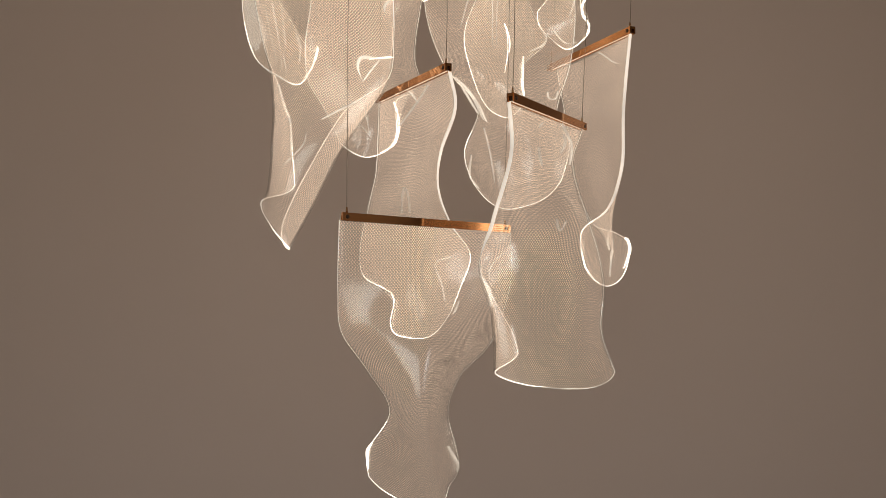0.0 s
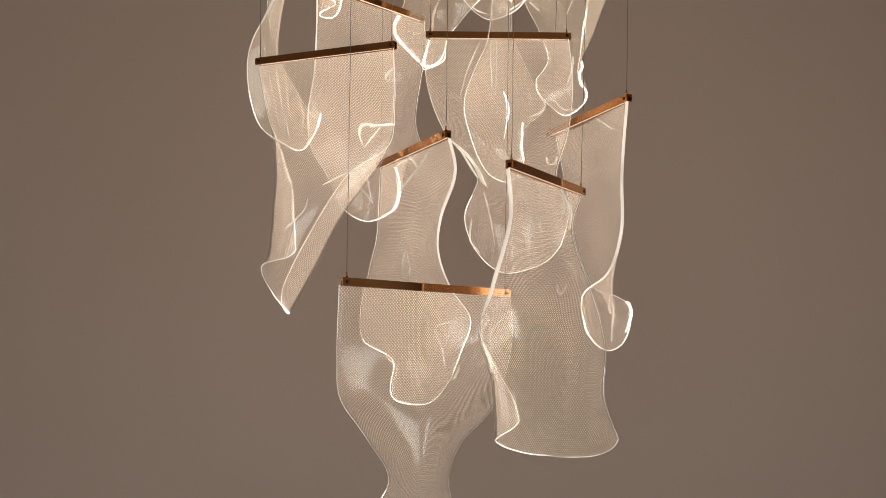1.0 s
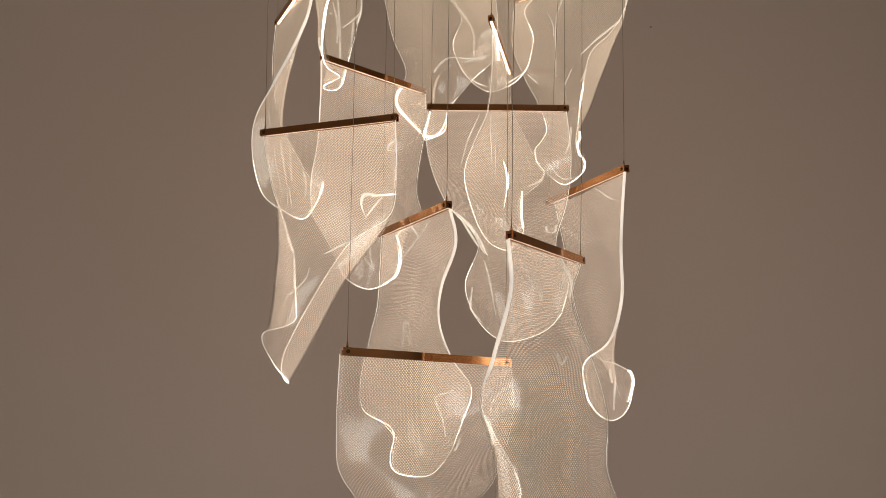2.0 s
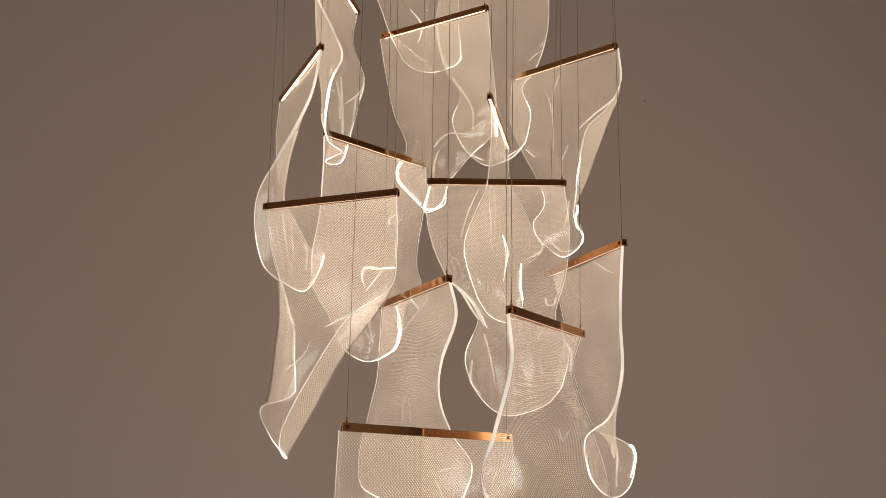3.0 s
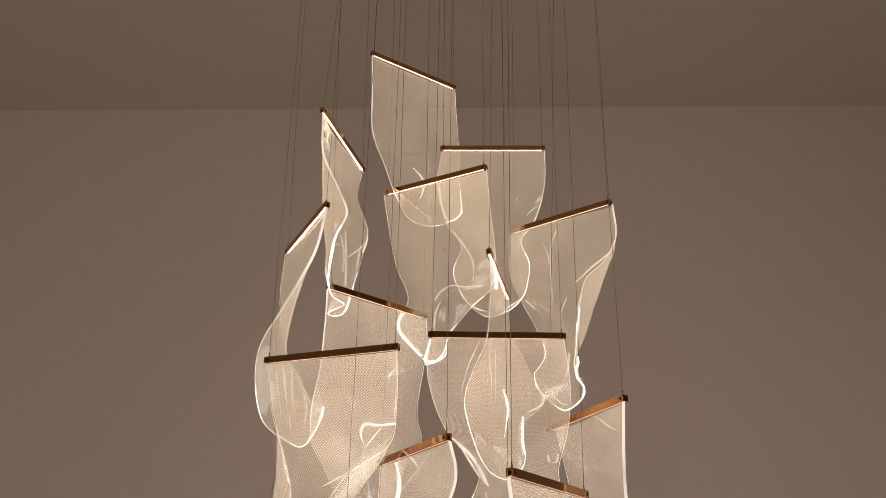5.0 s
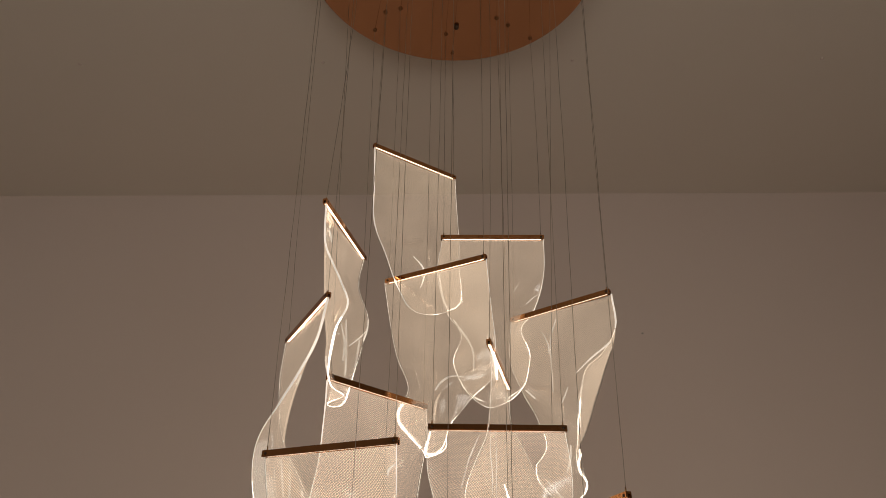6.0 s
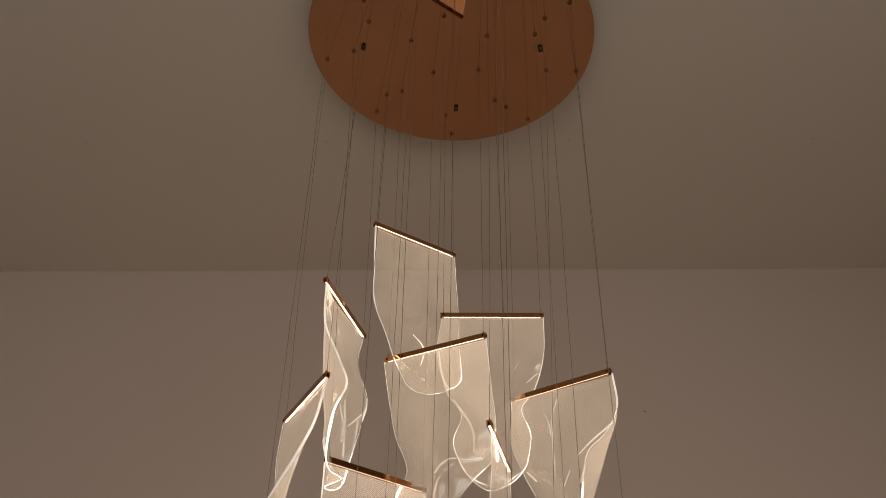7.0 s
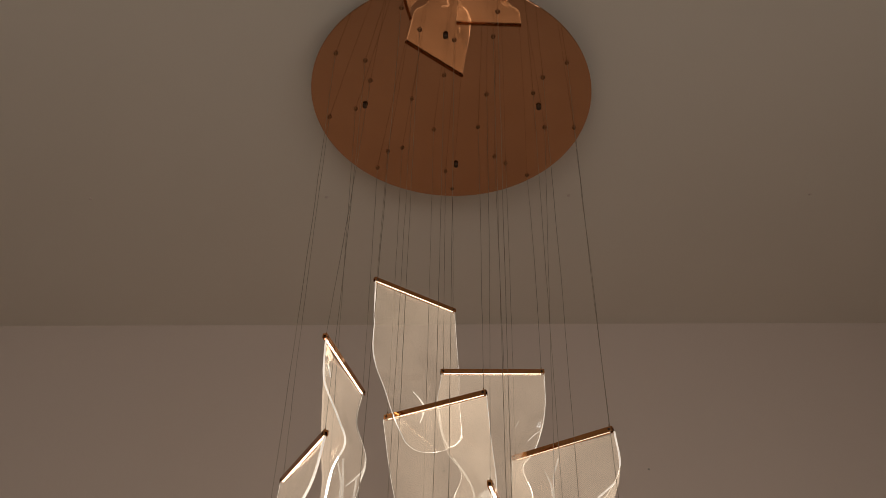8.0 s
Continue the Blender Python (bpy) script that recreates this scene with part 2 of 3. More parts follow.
# ---- the ceiling plate ----
def plate():
    root = new("ceiling_plate")
    root.matrix_world = pose(CENTRE.x, CENTRE.y, PLATE, math.degrees(TILT_Y), -math.degrees(TILT_X), 0)
    tagged(root, "round polished rose-gold ceiling plate of the chandelier, flattened to fit the camera's view", "chandelier plate")
    bm = bmesh.new()
    # disc flattened and shifted so its outline fits the camera's view
    bmesh.ops.create_cone(bm, cap_ends=True, segments=128, radius1=0.403, radius2=0.403, depth=0.006, matrix=Matrix.Translation((-0.003, 0.021, 0.003)) @ Matrix.Diagonal((0.99, 0.908, 1, 1)))
    rim = [e for e in bm.edges if abs(e.verts[0].co.z) < 1e-5 and abs(e.verts[1].co.z) < 1e-5]
    bmesh.ops.bevel(bm, geom=rim, offset=0.0012, segments=2, affect="EDGES")
    d = part("disc", bm, ROSE_GOLD, root)
    for f in d.data.polygons:
        f.use_smooth = abs(f.normal.z) < 0.9
    bm = bmesh.new()
    bmesh.ops.create_cone(bm, cap_ends=True, segments=96, radius1=0.30, radius2=0.30, depth=CEIL - PLATE + 0.01, matrix=Matrix.Translation((-0.003, 0.04, 0.005 + (CEIL - PLATE + 0.01) / 2)))
    canopy = part("canopy", bm, GRIP, root, "shaded canopy between plate and ceiling")
    for f in canopy.data.polygons:
        f.use_smooth = abs(f.normal.z) < 0.9
    for x, y in ((-0.2495, 0.034), (0.2495, 0.027), (0.0155, 0.250), (-0.0175, -0.196)):
        bm = bmesh.new()
        add_rod(bm, (x, y, 0.001), (x, y, -0.009), 0.0068, 14)
        bmesh.ops.create_uvsphere(bm, u_segments=14, v_segments=8, radius=0.0068, matrix=Matrix.Translation((x, y, -0.009)) @ Matrix.Diagonal((1, 1, 0.5, 1)))
        part("cap_nut", bm, DARK, root, "dark domed fixing nut")
    return root


plate_thing = plate()


def grommet(x, y):
    bm = bmesh.new()
    add_rod(bm, (0, 0, 0.0005), (0, 0, -0.004), 0.0066, 12, 0.0052)
    add_rod(bm, (0, 0, -0.004), (0, 0, -0.009), 0.0026, 10, 0.0018)
    ob = part("cable_grip", bm, GRIP, plate_thing)
    ob.location = (x - CENTRE.x, y - CENTRE.y, 0)


# ---- the pendants: a copper bar on two cables, with an acrylic sheet in its slot ----
NU, NV = 56, 96


def face_normals(grid):
    out = []
    for j in range(NV + 1):
        out.append([])
        for i in range(NU + 1):
            du = grid[j][min(i + 1, NU)] - grid[j][max(i - 1, 0)]
            dv = grid[min(j + 1, NV)][i] - grid[max(j - 1, 0)][i]
            out[-1].append(du.cross(dv).normalized())
    return out


def on_grid(grid, u, v):
    x, y = min(max(u, 0.0), 0.9999) * NU, min(max(v, 0.0), 0.9999) * NV
    i, j = int(x), int(y)
    return grid[j][i].lerp(grid[j][i + 1], x - i).lerp(grid[j + 1][i].lerp(grid[j + 1][i + 1], x - i), y - j)


def ribbon(bm, line, across, out, widths, depths, sides=8):
    """A flattened bead along a line: across and out are its two directions at each point."""
    rings = []
    for p, x, y, w, d in zip(line, across, out, widths, depths):
        rings.append([bm.verts.new(p + w * math.copysign(abs(math.cos(q)) ** 0.6, math.cos(q)) * x + d * math.sin(q) * y) for q in (2 * math.pi * (k + 0.5) / sides for k in range(sides))])
    for a, b in zip(rings, rings[1:]):
        for k in range(sides):
            bm.faces.new((a[k], a[(k + 1) % sides], b[(k + 1) % sides], b[k]))
    bm.faces.new(rings[0][::-1])
    bm.faces.new(rings[-1])


def sheet(profiles, root, glow, grain, hem, glints, streak_folds, broad):
    rows = [spline(p, NV) for p in profiles]
    grid = [spline([r[j] for r in rows], NU) for j in range(NV + 1)]
    # rounded hem corners
    flat = [[q.copy() for q in row] for row in grid]
    for j in range(NV + 1):
        for i in range(NU + 1):
            w = j * (1 - 0.05 * abs(2 * i / NU - 1) ** 8)
            k = min(int(w), NV - 1)
            grid[j][i] = flat[k][i].lerp(flat[k + 1][i], w - k)
    lean = Vector((root.location.x * 3 + profiles[0][0][2], 5.3, 1.7))
    for j in range(NV + 1):
        deep = min(1.0, (j / NV) * 2.2)
        for i in range(NU + 1):
            p = grid[j][i]
            q = p + lean
            grid[j][i] = p + deep * Vector((0.002 * noise.noise(q * 16), 0.011 * noise.noise(q * 10) + 0.003 * noise.noise(Vector((q.x * 26, q.y * 26, q.z * 13))), 0))
    normals = face_normals(grid)
    # soft rounded ridges along each path, placed to catch reflection streaks for the camera
    for height, width, path in streak_folds:
        line = spline([on_grid(grid, u, v) for u, v in path], 40)
        for j in range(NV + 1):
            for i in range(NU + 1):
                k = min(range(41), key=lambda q: (grid[j][i] - line[q]).length_squared)
                near = (grid[j][i] - line[k]).length / width
                if near < 3:
                    ends = min(1.0, min(k, 40 - k) / 8 + 0.05)
                    grid[j][i] = grid[j][i] + normals[j][i] * (height * ends * math.exp(-near * near))
    normals = face_normals(grid)
    down = [0.0]
    for j in range(NV + 1):
        if j:
            down.append(down[-1] + (grid[j][NU // 2] - grid[j - 1][NU // 2]).length)
    face, edge, hem_glow = sheet_material(glow, grain, hem)
    bm = bmesh.new()
    uvs = bm.loops.layers.uv.new("UVMap")
    layers = []
    for side in (0.0019, -0.0019):
        layers.append([[bm.verts.new(grid[j][i] + side * normals[j][i]) for i in range(NU + 1)] for j in range(NV + 1)])
    for s, layer in enumerate(layers):
        for j in range(NV):
            for i in range(NU):
                corners = ((j, i), (j, i + 1), (j + 1, i + 1), (j + 1, i))
                f = bm.faces.new([layer[a][b] for a, b in (corners if s else corners[::-1])])
                f.material_index = s
                for lp, (a, b) in zip(f.loops, corners if s else corners[::-1]):
                    lp[uvs].uv = (b / NU * 0.245, down[a])
    border = [(j, 0) for j in range(NV + 1)] + [(NV, i) for i in range(1, NU + 1)] + [(j, NU) for j in range(NV - 1, -1, -1)] + [(0, i) for i in range(NU - 1, 0, -1)]
    for (a, b), (c, d) in zip(border, border[1:] + border[:1]):
        f = bm.faces.new((layers[0][a][b], layers[0][c][d], layers[1][c][d], layers[1][a][b]))
        f.material_index = 1
    me = bpy.data.meshes.new("acrylic_sheet")
    for f in bm.faces:
        f.smooth = True
    bm.to_mesh(me)
    bm.free()
    me.materials.append(face)
    me.materials.append(CLEAR)
    body = new("acrylic_sheet", me)
    body.parent = root
    tagged(body, "clear engraved acrylic sheet glowing softly")
    line = [grid[a][b] for a, b in border[:2 * NV + NU + 1]]
    n = len(line)
    flat = [normals[a][b] for a, b in border[:n]]
    # flat edge band fitted to the camera's view: broad facing it, thread turned away
    outward, widths = [], []
    for k, p in enumerate(line):
        a, b = border[k]
        inner = grid[min(a, NV - 3) if b in (0, NU) else NV - 3][3 if b < 3 else NU - 3 if b > NU - 3 else b]
        o = p - inner
        along = (line[min(k + 1, n - 1)] - line[max(k - 1, 0)]).normalized()
        o = (o - along * o.dot(along)).normalized()
        outward.append(o)
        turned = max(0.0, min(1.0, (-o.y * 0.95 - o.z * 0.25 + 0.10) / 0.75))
        wave = noise.noise(p * 15 + Vector((glow, 3.1, 7.7)))
        low = max(0.0, min(1.0, (min(k, n - 1 - k) - NV * 0.6) / (NV * 0.3)))
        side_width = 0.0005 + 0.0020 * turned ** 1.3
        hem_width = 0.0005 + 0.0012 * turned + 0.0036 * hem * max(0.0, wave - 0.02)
        # broad widens or thins each edge by hand to fit the camera's view
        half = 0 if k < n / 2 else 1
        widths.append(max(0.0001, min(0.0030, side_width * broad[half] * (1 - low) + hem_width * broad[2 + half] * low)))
    widths = [sum(widths[max(0, k - 4):k + 5]) / len(widths[max(0, k - 4):k + 5]) for k in range(n)]
    outward = [sum(outward[max(0, k - 3):k + 4], Vector()).normalized() for k in range(n)]
    depths = [0.0005 + 0.15 * w for w in widths]
    cut = int(NV * 0.74)
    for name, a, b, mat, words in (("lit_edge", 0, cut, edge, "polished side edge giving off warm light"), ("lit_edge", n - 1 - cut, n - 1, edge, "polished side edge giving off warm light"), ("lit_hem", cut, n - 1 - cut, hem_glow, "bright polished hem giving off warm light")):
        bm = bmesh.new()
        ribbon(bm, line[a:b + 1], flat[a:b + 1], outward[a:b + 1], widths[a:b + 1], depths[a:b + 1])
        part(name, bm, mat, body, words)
    # glowing beads added in place of glints and bright lines along the bends
    for width, bright, path in glints:
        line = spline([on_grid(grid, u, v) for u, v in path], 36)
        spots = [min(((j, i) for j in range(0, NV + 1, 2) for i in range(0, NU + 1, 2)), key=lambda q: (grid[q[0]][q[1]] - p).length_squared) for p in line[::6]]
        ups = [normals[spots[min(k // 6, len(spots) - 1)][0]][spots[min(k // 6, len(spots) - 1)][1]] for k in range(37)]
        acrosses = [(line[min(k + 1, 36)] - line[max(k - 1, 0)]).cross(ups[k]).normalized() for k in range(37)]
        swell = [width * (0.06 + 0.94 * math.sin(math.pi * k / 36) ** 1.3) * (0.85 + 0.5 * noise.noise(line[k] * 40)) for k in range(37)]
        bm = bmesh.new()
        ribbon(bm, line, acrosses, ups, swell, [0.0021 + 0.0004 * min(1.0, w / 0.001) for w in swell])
        part("glint_bead", bm, glint_material(bright), body, "glowing bead standing in for glints along a bend in the acrylic")


def pendant(label, left, right, top_left, top_right, glow, power, hem, profiles, glints=(), streak_folds=(), broad=(1.0, 1.0, 1.0, 1.0)):
    a, b = Vector(left), Vector(right)
    mid, way = (a + b) / 2, (b - a).normalized()
    root = new("acrylic_pendant")
    tagged(root, label, "pendant lamp", "chandelier pendants")
    side = Vector((0, 0, 1)).cross(way)
    m = Matrix((way, side, (0, 0, 1))).transposed().to_4x4()
    m.translation = mid
    half = (b - a).length / 2 + 0.006
    bm = bmesh.new()
    for s in (-1, 1):
        add_box(bm, (2 * half, 0.0026, 0.0110), m @ Matrix.Translation((0, s * 0.0037, 0)), 0.0005)
    add_box(bm, (2 * half, 0.0050, 0.0040), m @ Matrix.Translation((0, 0, 0.0032)))
    part("bar", bm, COPPER, root, "slim polished copper clamping bar", False)
    bm = bmesh.new()
    add_box(bm, (2 * half - 0.016, 0.0046, 0.0015), m @ Matrix.Translation((0, 0, -0.0036)))
    part("led_strip", bm, strip_material(power), root, "thin warm white light strip", False)
    for s, top in ((-1, top_left), (1, top_right)):
        at = m @ Vector((s * (half - 0.007), 0, 0))
        bm = bmesh.new()
        add_rod(bm, at - side * 0.0056, at + side * 0.0056, 0.0027, 12)
        part("screw", bm, DARK, root, "dark round clamping screw")
        end = Vector((top[0], top[1], PLATE + TILT_X * (top[0] - CENTRE.x) + TILT_Y * (top[1] - CENTRE.y) - 0.006))
        foot = at + Vector((0, 0, 0.006))
        bm = bmesh.new()
        sag = Vector((noise.noise(foot * 9), noise.noise(foot * 7 + end), 0)) * 0.006
        line = [foot.lerp(end, k / 24) + sag * math.sin(math.pi * k / 24) + Vector((noise.noise(foot * 5 + Vector((0, 0, k * 0.7))), 0, 0)) * 0.0012 for k in range(25)]
        line[0], line[-1] = foot, end
        tube(bm, line, [0.0005] * 25, 5)
        cable = part("suspension_cable", bm, STEEL, root, "thin steel suspension cable")
        bm = bmesh.new()
        add_rod(bm, at + Vector((0, 0, 0.005)), at + Vector((0, 0, 0.013)), 0.0017, 10, 0.0010)
        part("ferrule", bm, BRASS, cable)
        grommet(*top)
    sheet(profiles, root, glow, 1.7 if a.z < 1.72 else 1.25 if a.z < 2.1 else 0.35, hem, glints, streak_folds, broad)
    return root


CLEAR = acrylic("clear_acrylic", 0.0, 0.0)

pendant('lowest acrylic sheet with a twisted tail under a copper bar', (-0.129, 0.990, 1.550), (0.092, 1.069, 1.537), (-0.112, 0.924), (0.128, 1.002), 0.80, 0.4, 0.45, [
    [(-0.138, 0.990, 1.546), (-0.140, 0.990, 1.447), (-0.135, 1.000, 1.393), (-0.099, 1.020, 1.335), (-0.074, 1.040, 1.278), (-0.104, 1.030, 1.225), (-0.099, 1.020, 1.180)],
    [(-0.026, 1.029, 1.540), (-0.025, 1.009, 1.446), (-0.028, 0.979, 1.380), (-0.030, 0.969, 1.315), (-0.030, 0.979, 1.253), (-0.033, 0.999, 1.195), (-0.035, 1.029, 1.149)],
    [(0.038, 1.049, 1.536), (0.038, 1.039, 1.444), (0.025, 1.019, 1.375), (0.006, 1.029, 1.311), (-0.000, 1.039, 1.254), (0.000, 1.039, 1.199), (-0.001, 1.049, 1.146)],
    [(0.099, 1.069, 1.533), (0.099, 1.069, 1.459), (0.075, 1.099, 1.374), (0.028, 1.129, 1.315), (0.009, 1.149, 1.255), (0.027, 1.169, 1.169), (0.011, 1.169, 1.133)],
], glints=[
    (0.0016, 0.65, [(0.975, 0.063), (0.882, 0.085), (0.829, 0.106), (0.821, 0.135)]),
    (0.0008, 0.58, [(0.596, 0.185), (0.575, 0.215), (0.561, 0.223)]),
    (0.0028, 3, [(0, 0.831), (0, 0.873), (0.007, 0.952)]),
    (0.001, 0.65, [(0.796, 0.75), (0.871, 0.792), (0.979, 0.863), (0.986, 0.908)]),
], streak_folds=[(0.0045, 0.011, [(0.432, 0.352), (0.511, 0.275), (0.675, 0.173), (0.789, 0.131)])], broad=(0.5, 0.4, 1.0, 0.4))
pendant('wavy edge-lit acrylic sheet hanging from a yawed copper bar', (-0.103, 1.211, 1.755), (0.006, 1.008, 1.755), (-0.094, 1.206), (0.025, 1.015), 1.10, 0.5, 0.90, [
    [(-0.103, 1.211, 1.751), (-0.105, 1.211, 1.696), (-0.109, 1.211, 1.631), (-0.121, 1.211, 1.575), (-0.134, 1.211, 1.510), (-0.127, 1.211, 1.464), (-0.079, 1.191, 1.434), (-0.086, 1.191, 1.385)],
    [(-0.068, 1.150, 1.751), (-0.071, 1.150, 1.686), (-0.073, 1.130, 1.622), (-0.079, 1.120, 1.569), (-0.081, 1.120, 1.509), (-0.075, 1.120, 1.458), (-0.060, 1.110, 1.416), (-0.064, 1.120, 1.376)],
    [(-0.027, 1.079, 1.751), (-0.025, 1.079, 1.682), (-0.030, 1.059, 1.614), (-0.034, 1.059, 1.565), (-0.031, 1.079, 1.509), (-0.025, 1.099, 1.458), (-0.021, 1.099, 1.416), (-0.023, 1.079, 1.378)],
    [(0.010, 1.008, 1.751), (0.018, 1.008, 1.701), (-0.002, 1.028, 1.642), (-0.006, 1.038, 1.596), (0.014, 1.038, 1.540), (0.042, 1.068, 1.499), (0.027, 1.068, 1.451), (0.006, 1.058, 1.399)],
], glints=[
    (0.001, 0.72, [(0.889, 0.677), (0.764, 0.656), (0.793, 0.758), (0.846, 0.863)]),
    (0.0006, 0.29, [(0.464, 0.438), (0.461, 0.369), (0.475, 0.333), (0.525, 0.365), (0.564, 0.435)]),
    (0.0008, 0.65, [(0.461, 0), (0.529, 0.023), (0.589, 0.052)]),
    (0.0006, 0.5, [(0.721, 0.013), (0.604, 0.044), (0.375, 0.11)]),
], broad=(1.0, 1.0, 1.3, 0.1))
pendant('broad draped acrylic sheet with a curled side under a copper bar', (0.086, 0.904, 1.691), (0.210, 1.101, 1.691), (0.136, 0.930), (0.271, 1.126), 1.02, 0.5, 0.35, [
    [(0.082, 0.904, 1.687), (0.084, 0.904, 1.624), (0.062, 0.904, 1.542), (0.049, 0.934, 1.478), (0.090, 0.964, 1.400), (0.100, 0.964, 1.361)],
    [(0.090, 0.924, 1.687), (0.091, 0.924, 1.627), (0.072, 0.924, 1.542), (0.053, 0.924, 1.478), (0.063, 0.924, 1.418), (0.066, 0.924, 1.351)],
    [(0.126, 0.983, 1.687), (0.122, 0.963, 1.621), (0.111, 0.953, 1.543), (0.106, 0.943, 1.478), (0.105, 0.933, 1.414), (0.108, 0.933, 1.334)],
    [(0.168, 1.042, 1.687), (0.161, 1.022, 1.625), (0.161, 1.012, 1.546), (0.180, 1.022, 1.476), (0.189, 1.032, 1.405), (0.174, 1.022, 1.314)],
    [(0.210, 1.101, 1.687), (0.197, 1.111, 1.628), (0.226, 1.121, 1.543), (0.244, 1.121, 1.466), (0.239, 1.111, 1.391), (0.265, 1.101, 1.302)],
], glints=[
    (0.0006, 0.32, [(0.739, 0.396), (0.739, 0.421), (0.754, 0.438), (0.814, 0.396)]),
    (0.001, 0.65, [(0.196, 0.619), (0.018, 0.663), (0.025, 0.692), (0.161, 0.738)]),
    (0.0006, 0.5, [(0.793, 0.056), (0.829, 0.092), (0.789, 0.152)]),
    (0.0008, 0.58, [(0.761, 0.002), (0.821, 0.042), (0.936, 0.1), (0.943, 0.19)]),
    (0.0005, 0.5, [(0.529, 0.142), (0.539, 0.173), (0.575, 0.212)]),
    (0.0006, 0.5, [(0.568, 0.027), (0.546, 0.044), (0.532, 0.056)]),
], streak_folds=[(0.004, 0.01, [(0.729, 0.946), (0.732, 0.865), (0.761, 0.704), (0.829, 0.515)])], broad=(1.0, 0.5, 0.6, 0.4))
pendant('twisted acrylic sheet with a bright scooped end under a copper bar', (0.195, 1.314, 1.834), (0.282, 1.099, 1.834), (0.293, 1.298), (0.332, 1.077), 1.10, 0.6, 0.85, [
    [(0.206, 1.314, 1.830), (0.222, 1.314, 1.744), (0.240, 1.314, 1.632), (0.264, 1.294, 1.556), (0.294, 1.264, 1.539), (0.326, 1.264, 1.522)],
    [(0.237, 1.243, 1.830), (0.247, 1.223, 1.726), (0.252, 1.223, 1.623), (0.263, 1.233, 1.548), (0.285, 1.223, 1.501), (0.303, 1.223, 1.471)],
    [(0.260, 1.172, 1.830), (0.260, 1.152, 1.722), (0.265, 1.152, 1.624), (0.274, 1.192, 1.546), (0.276, 1.202, 1.492), (0.268, 1.192, 1.449)],
    [(0.282, 1.099, 1.830), (0.272, 1.099, 1.728), (0.268, 1.099, 1.631), (0.258, 1.149, 1.571), (0.222, 1.169, 1.534), (0.229, 1.159, 1.463)],
], glints=[
    (0.003, 3.4, [(0, 0.971), (0.011, 1), (0.1, 1), (0.311, 0.973)]),
    (0.0008, 0.72, [(0.029, 0.779), (0.464, 0.677), (0.718, 0.75)]),
    (0.0007, 0.58, [(0.114, 0.798), (0.668, 0.788), (0.671, 0.927)]),
    (0.0009, 0.65, [(0.571, 0.002), (0.675, 0.029), (0.782, 0.058), (0.904, 0.079)]),
    (0.0008, 0.5, [(0.957, 0.852), (0.989, 0.927), (1, 0.969)]),
])
pendant('acrylic sheet tapering to a slanted tail under a brown copper bar', (-0.296, 1.166, 1.916), (-0.076, 1.094, 1.916), (-0.297, 1.062), (-0.066, 0.986), 1.05, 0.6, 0.70, [
    [(-0.298, 1.166, 1.912), (-0.281, 1.166, 1.827), (-0.266, 1.196, 1.777), (-0.250, 1.216, 1.719), (-0.246, 1.216, 1.657), (-0.239, 1.206, 1.598)],
    [(-0.280, 1.158, 1.912), (-0.268, 1.158, 1.824), (-0.264, 1.158, 1.764), (-0.267, 1.158, 1.681), (-0.272, 1.158, 1.605), (-0.283, 1.158, 1.584)],
    [(-0.193, 1.134, 1.912), (-0.192, 1.114, 1.826), (-0.197, 1.104, 1.743), (-0.213, 1.084, 1.662), (-0.240, 1.084, 1.590), (-0.255, 1.104, 1.539)],
    [(-0.098, 1.103, 1.912), (-0.085, 1.093, 1.809), (-0.099, 1.093, 1.736), (-0.145, 1.103, 1.666), (-0.187, 1.103, 1.587), (-0.230, 1.103, 1.509)],
    [(-0.074, 1.094, 1.912), (-0.072, 1.094, 1.820), (-0.084, 1.124, 1.767), (-0.149, 1.154, 1.728), (-0.201, 1.164, 1.655), (-0.261, 1.144, 1.518)],
], glints=[
    (0.0026, 0.94, [(0.729, 0.246), (0.682, 0.244), (0.654, 0.254), (0.65, 0.29), (0.675, 0.342)]),
    (0.0014, 0.86, [(0.729, 0.248), (0.707, 0.277), (0.686, 0.317), (0.675, 0.342)]),
    (0.0014, 1.6, [(0.682, 0.252), (0.779, 0.24), (1, 0.294)]),
    (0.002, 0.86, [(0.964, 0.069), (0.789, 0.075), (0.771, 0.094)]),
    (0.0018, 0.72, [(0.571, 0.496), (0.621, 0.456), (0.679, 0.417), (0.714, 0.383)]),
    (0.0008, 0.58, [(0.532, 0.552), (0.539, 0.594), (0.514, 0.633), (0.093, 0.777)]),
    (0.001, 0.65, [(0.307, 0.385), (0.021, 0.533), (0.429, 0.521), (0.011, 0.798)]),
], streak_folds=[(0.004, 0.01, [(0.468, 0.121), (0.532, 0.231), (0.586, 0.337)])])
